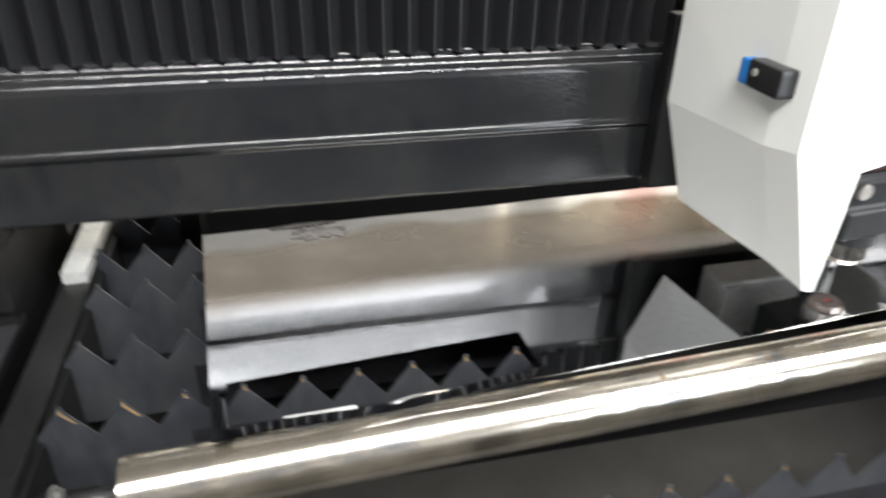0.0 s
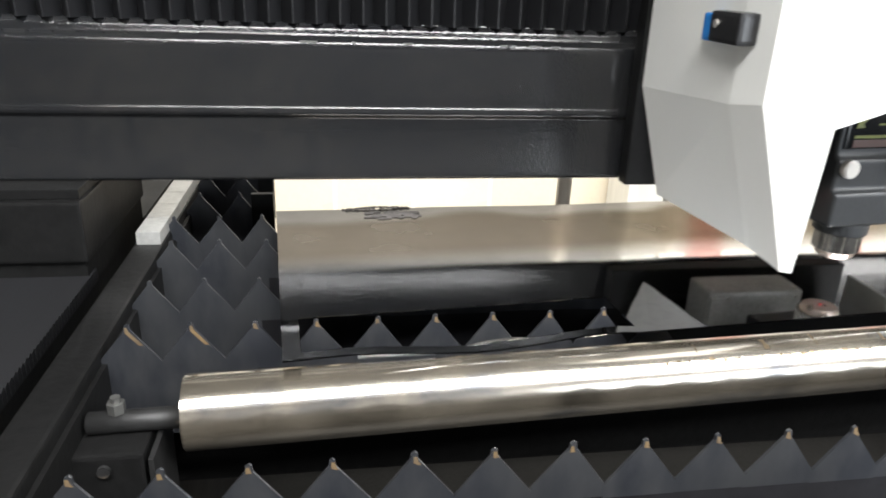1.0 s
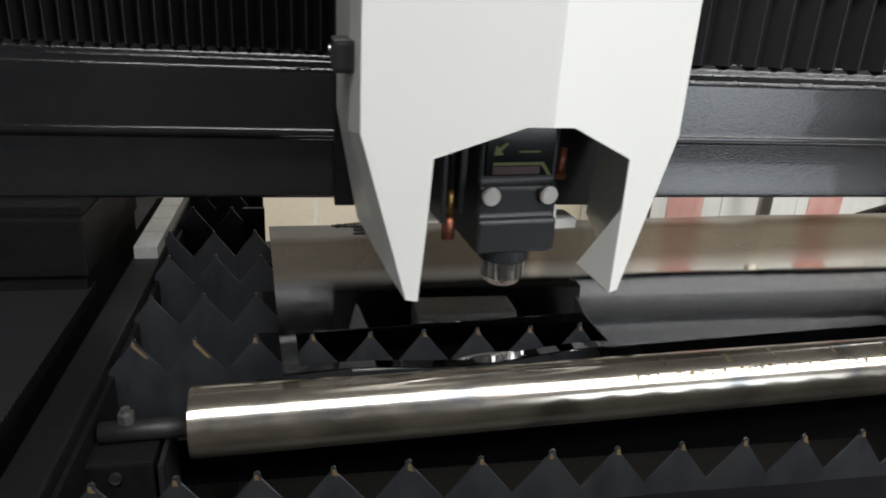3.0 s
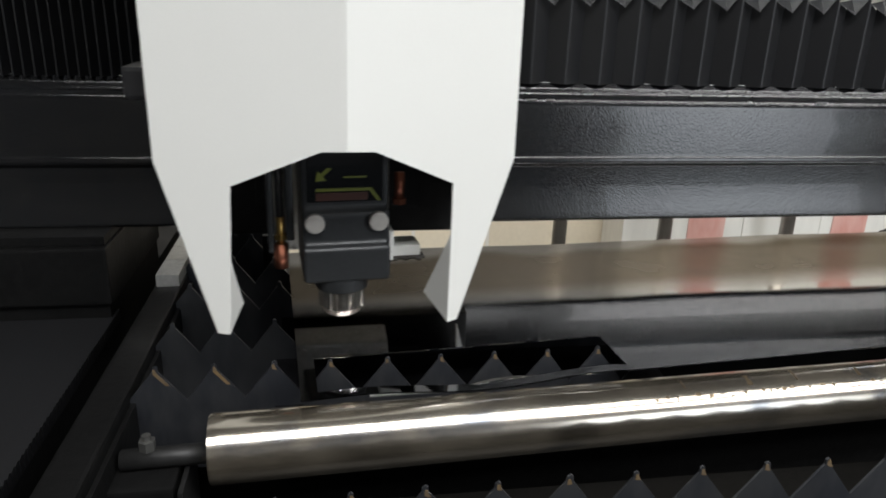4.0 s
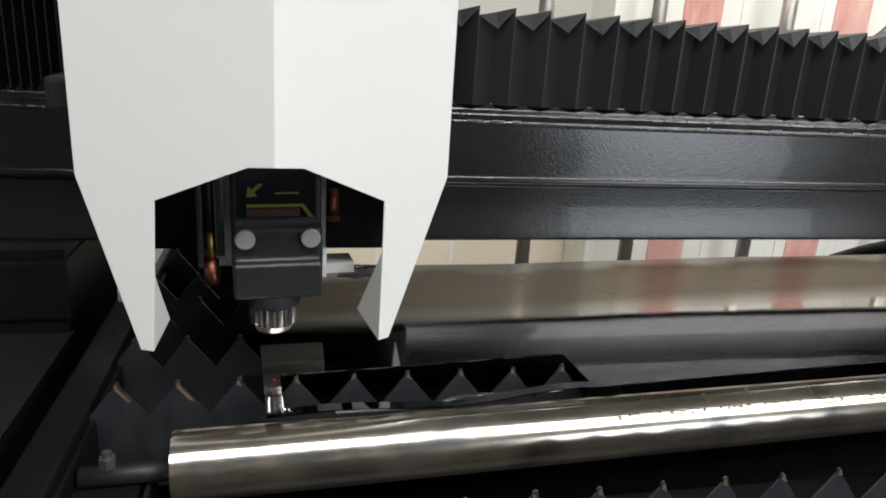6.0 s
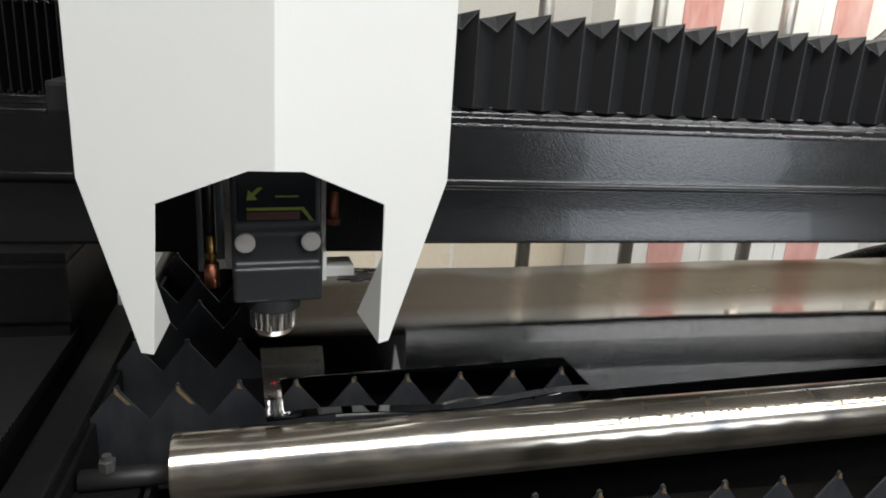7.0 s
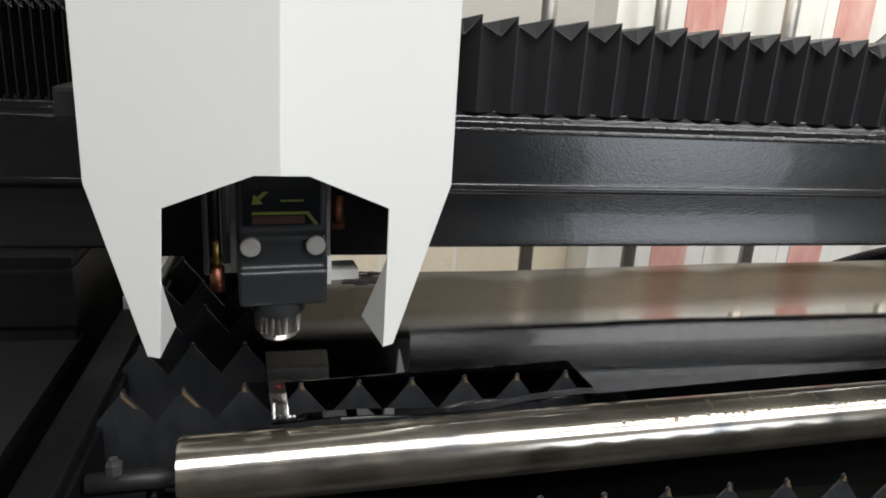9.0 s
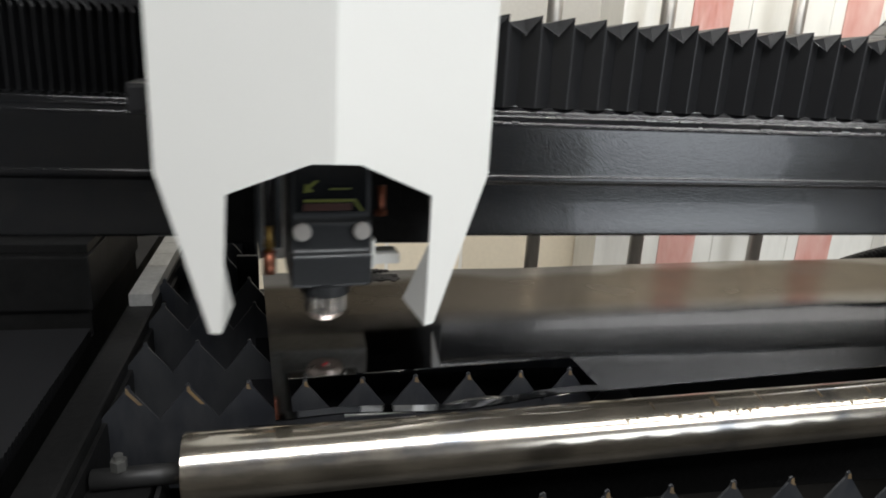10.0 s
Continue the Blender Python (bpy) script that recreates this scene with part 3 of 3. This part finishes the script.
# ---- the cutting head with its white cover ----
def cutting_head():
    h = thing("laser_cutting_head", "laser cutting head under an angular white sheet-metal cover", "machine head")
    ZT = 0.5
    bm = bmesh.new()
    mid, top = (0.003, -0.0556, 0.1985), (0.005, -0.0556, ZT)

    def on(x, z):
        """A point of the folded front: two flat halves that meet in the upright crease."""
        return (x, mid[1] + (0.2434 * (mid[0] - x) if x < mid[0] else 0.504 * (x - mid[0])), z)

    left = dict(ft=on(-0.1445, ZT), fm=on(-0.1445, 0.184), tipo=on(-0.1045, 0.0420), tipi=on(-0.0945, 0.0413), op=on(-0.0868, 0.1675), pk=on(-0.0168, 0.1975),
                cm=(-0.1510, 0.019, 0.1785), ct=(-0.1510, 0.019, ZT), cb=(-0.1165, 0.010, 0.0527), rm=(-0.1550, 0.188, 0.169), rt=(-0.1550, 0.188, ZT),
                rb=(-0.1340, 0.160, 0.0555), inn=(-0.0865, 0.004, 0.0545), pt=on(-0.0899, 0.1070))
    right = dict(ft=on(0.1510, ZT), fm=on(0.1510, 0.1785), tipo=on(0.1000, 0.0362), tipi=on(0.0905, 0.0356), op=on(0.0918, 0.1632), pk=on(0.0247, 0.1965),
                 cm=(0.1555, 0.060, 0.172), ct=(0.1555, 0.060, ZT), cb=(0.1130, 0.048, 0.046), rm=(0.1550, 0.19, 0.169), rt=(0.1550, 0.19, ZT),
                 rb=(0.1340, 0.165, 0.0555), inn=(0.0755, 0.040, 0.0450), pt=on(0.0914, 0.1180))
    for side in (left, right):
        v = {k: bm.verts.new(c) for k, c in dict(mid=mid, top=top, **side).items()}
        for names in (("ft", "fm", "pk", "mid", "top"), ("fm", "op", "pk"), ("fm", "tipo", "tipi", "pt", "op"), ("ft", "fm", "cm", "ct"), ("ct", "cm", "rm", "rt"), ("fm", "tipo", "cb", "cm"),
                      ("cm", "cb", "rb", "rm"), ("pt", "tipi", "inn"), ("ft", "top", "ct"), ("ct", "top", "rt")):
            bm.faces.new([v[q] for q in names])
    bmesh.ops.remove_doubles(bm, verts=bm.verts, dist=1e-5)
    cover = part("cover", bm, COVER, h, "folded white powder-coated sheet-metal cover")
    so = cover.modifiers.new("sheet", "SOLIDIFY")
    so.thickness, so.offset = 0.0018, -1
    bv = cover.modifiers.new("edge", "BEVEL")
    bv.width, bv.segments, bv.angle_limit = 0.0007, 2, radians(20)
    part("carriage_plate", box(-0.1565, 0.152, 0.196, 0.2165, 0.056, 0.262, 0.002), BLACKM, h)
    part("back_plate", box(-0.09, 0.09, 0.18, 0.1955, 0.09, 0.42, 0.002), BLACKM, h)
    sen = part("side_switch", box(-0.1655, -0.1475, 0.0, 0.048, 0.2275, 0.2535, 0.004), BLACKPL, h, "black plastic side switch")
    part("blue_face", box(-0.1640, -0.1495, 0.049, 0.062, 0.2275, 0.251, 0.003), BLUE, sen, "blue plastic face")
    part("pin", cyl((-0.165, 0.036, 0.243), (-0.167, 0.036, 0.243), 0.0035, 16), SILVER, sen)

    # the head itself
    body = part("head_body", prism([(-0.012, 0.0665), (-0.012, 0.0985), (-0.006, 0.1015), (-0.006, 0.1285), (-0.001, 0.133), (-0.001, 0.30), (0.07, 0.30), (0.07, 0.0665)], -0.0385, 0.0385, "x"), HEADM, h,
                "dark anodised laser head body")
    bv = body.modifiers.new("edge", "BEVEL")
    bv.width, bv.segments = 0.003, 3
    body.location = (0.0035, 0.008, 0.0)
    part("window", box(-0.033, 0.033, -0.0035, -0.0012, 0.139, 0.195, 0.001), HEADB, body, "black glossy display panel")
    bar = bmesh.new()
    prism([(-0.026, 0.1515), (0.0225, 0.1515), (0.031, 0.1395), (0.0275, 0.1395), (0.0205, 0.1488), (-0.026, 0.1488)], -0.0045, -0.0037, "y", bar)
    part("yellow_line", bar, YELLOW, body, "yellow-green printed line")
    part("red_band", box(-0.026, 0.019, -0.0044, -0.0037, 0.1405, 0.1475), BROWNP, body, "dark red printed band")
    arrow = bmesh.new()
    prism([(-0.026, 0.158), (-0.017, 0.1585), (-0.0195, 0.162), (-0.012, 0.169), (-0.016, 0.1695), (-0.0215, 0.1645), (-0.0245, 0.167)], -0.0045, -0.0037, "y", arrow)
    part("arrow_mark", arrow, YELLOW, body, "yellow-green curved arrow")
    part("dash_mark", box(-0.002, 0.018, -0.0045, -0.0037, 0.1605, 0.162), YELLOW, body)
    for s in (-1, 1):
        k = part("knob", cyl((s * 0.028, -0.0062, 0.122), (s * 0.028, -0.0135, 0.122), 0.0085, 32, bevel=0.0012), SILVER, body, "turned bright metal knob")
        shade(k)
    col = part("collar", cyl((0, 0.018, 0.0558), (0, 0.018, 0.0675), 0.0245, 40, bevel=0.001), HEADM, h)
    shade(col)
    ring = bmesh.new()
    n = 44
    prof = []
    for i in range(n * 2):
        a = math.pi * i / n
        rr = 0.0212 if i % 4 < 2 else 0.0198
        prof.append((rr * math.cos(a), 0.018 + rr * math.sin(a)))
    prism(prof, 0.0375, 0.0556, "z", ring)
    part("locking_ring", ring, NICKEL, h, "fluted bright metal locking ring")
    tip = part("nozzle", cyl((0, 0.018, 0.0305), (0, 0.018, 0.0373), 0.0165, 40, r2=0.0185, bevel=0.0012), ROSE, h, "pale copper nozzle ring")
    shade(tip)
    part("pilot_light", cyl((0, 0.018, 0.0295), (0, 0.018, 0.0304), 0.0011, 12), REDL, tip, "red pilot light")
    mb = part("motor_box", box(-0.067, 0.05, 0.13, 0.177, 0.058, 0.19, 0.004), BOXG, h, "grey cast housing with corner screws")
    part("ledge", box(-0.067, -0.05, 0.123, 0.1295, 0.062, 0.14, 0.002), BOXG, mb)
    for x in (-0.042, 0.043):
        part("screw", cyl((x, 0.13, 0.067), (x, 0.1275, 0.067), 0.003, 10), SILVER, mb)
        for y in (0.137, 0.17):
            part("screw", cyl((x - (0.018 if x < 0 else 0), y, 0.058), (x - (0.018 if x < 0 else 0), y, 0.0565), 0.003, 10), SILVER, mb)
    # fittings beside the body
    fl = part("gas_fitting", cyl((-0.053, 0.03, 0.095), (-0.053, 0.03, 0.12), 0.0042, 16), BRASS, h, "brass gas fitting", True)
    part("nut", cyl((-0.053, 0.03, 0.099), (-0.053, 0.03, 0.104), 0.0058, 6), BRASS, fl)
    part("elbow", cyl((-0.053, 0.03, 0.072), (-0.053, 0.03, 0.0945), 0.0065, 16), COPPER, fl, "", True)
    part("hose", cyl((-0.053, 0.03, 0.121), (-0.053, 0.03, 0.3), 0.004, 14), BLACKPL, h, "black hose", True)
    part("bracket_plate", box(-0.064, -0.0595, 0.02, 0.06, 0.09, 0.19, 0.001), HEADM, h, "dark side bracket")
    part("valve_block", box(-0.048, -0.041, 0.02, 0.05, 0.1, 0.2, 0.002), HEADM, h)
    rf = part("red_fitting", cyl((0.056, 0.03, 0.134), (0.056, 0.03, 0.158), 0.0048, 16), COPPER, h, "red copper fitting", True)
    part("nut", cyl((0.056, 0.03, 0.1285), (0.056, 0.03, 0.1338), 0.0065, 6), COPPER, rf)
    part("stop_bracket", box(0.0435, 0.0475, 0.01, 0.05, 0.08, 0.108, 0.001), COVER, h, "white upright bracket")
    part("stop_plate", box(0.048, 0.075, 0.02, 0.05, 0.08, 0.09, 0.0015), COVER, h, "white bracket foot")
    turned = Matrix.Translation((0.0, 0.019, 0.0)) @ Matrix.Rotation(radians(5.5), 4, "Z")
    for o in h.children:
        if o not in (cover, sen, mb) and not o.name.startswith(("carriage_plate", "back_plate")):
            o.matrix_basis = turned @ o.matrix_basis
    return h


HEAD = cutting_head()


# ---- movement ----
HEAD_X = [(0, 0.789), (0.2, 0.766), (0.5, 0.727), (1.0, 0.6525), (1.5, 0.5755), (2.0, 0.4945), (2.3, 0.4495), (2.5, 0.4185), (2.7, 0.384), (3.2, 0.300), (3.8, 0.198), (4.0, 0.1633), (4.15, 0.139), (4.3, 0.131),
          (9.8, 0.131), (9.9, 0.1397), (10.0, 0.1718)]


def shift_y(t):
    return 0.0 if t <= 9.8 else 0.006 if t < 9.95 else 0.038


def motions():
    walk(HEAD, [(t, pose(x, shift_y(t), 0)) for t, x in HEAD_X])
    walk(GANTRY, [(t, pose(0, shift_y(t), 0)) for t, x in HEAD_X])
    for (thing_, folds, built), n, side in ((BEL_L, NL, -1), (BEL_R, NR, 1)):
        walk(thing_, [(t, pose(0, 0.234 + shift_y(t), 0)) for t, x in HEAD_X])
        for o, k, s in folds:
            rows = []
            for t, x in HEAD_X:
                edge = x + side * HALF
                lo, hi = (XL, edge) if side < 0 else (edge, XR)
                p = (hi - lo) / n
                a = math.asin(min(0.98, p / 2 / W_FOLD))
                rows.append((t, pose(lo + k * p, 0, 0, 0, 0, -s * math.degrees(a - built))))
            walk(o, rows)


motions()
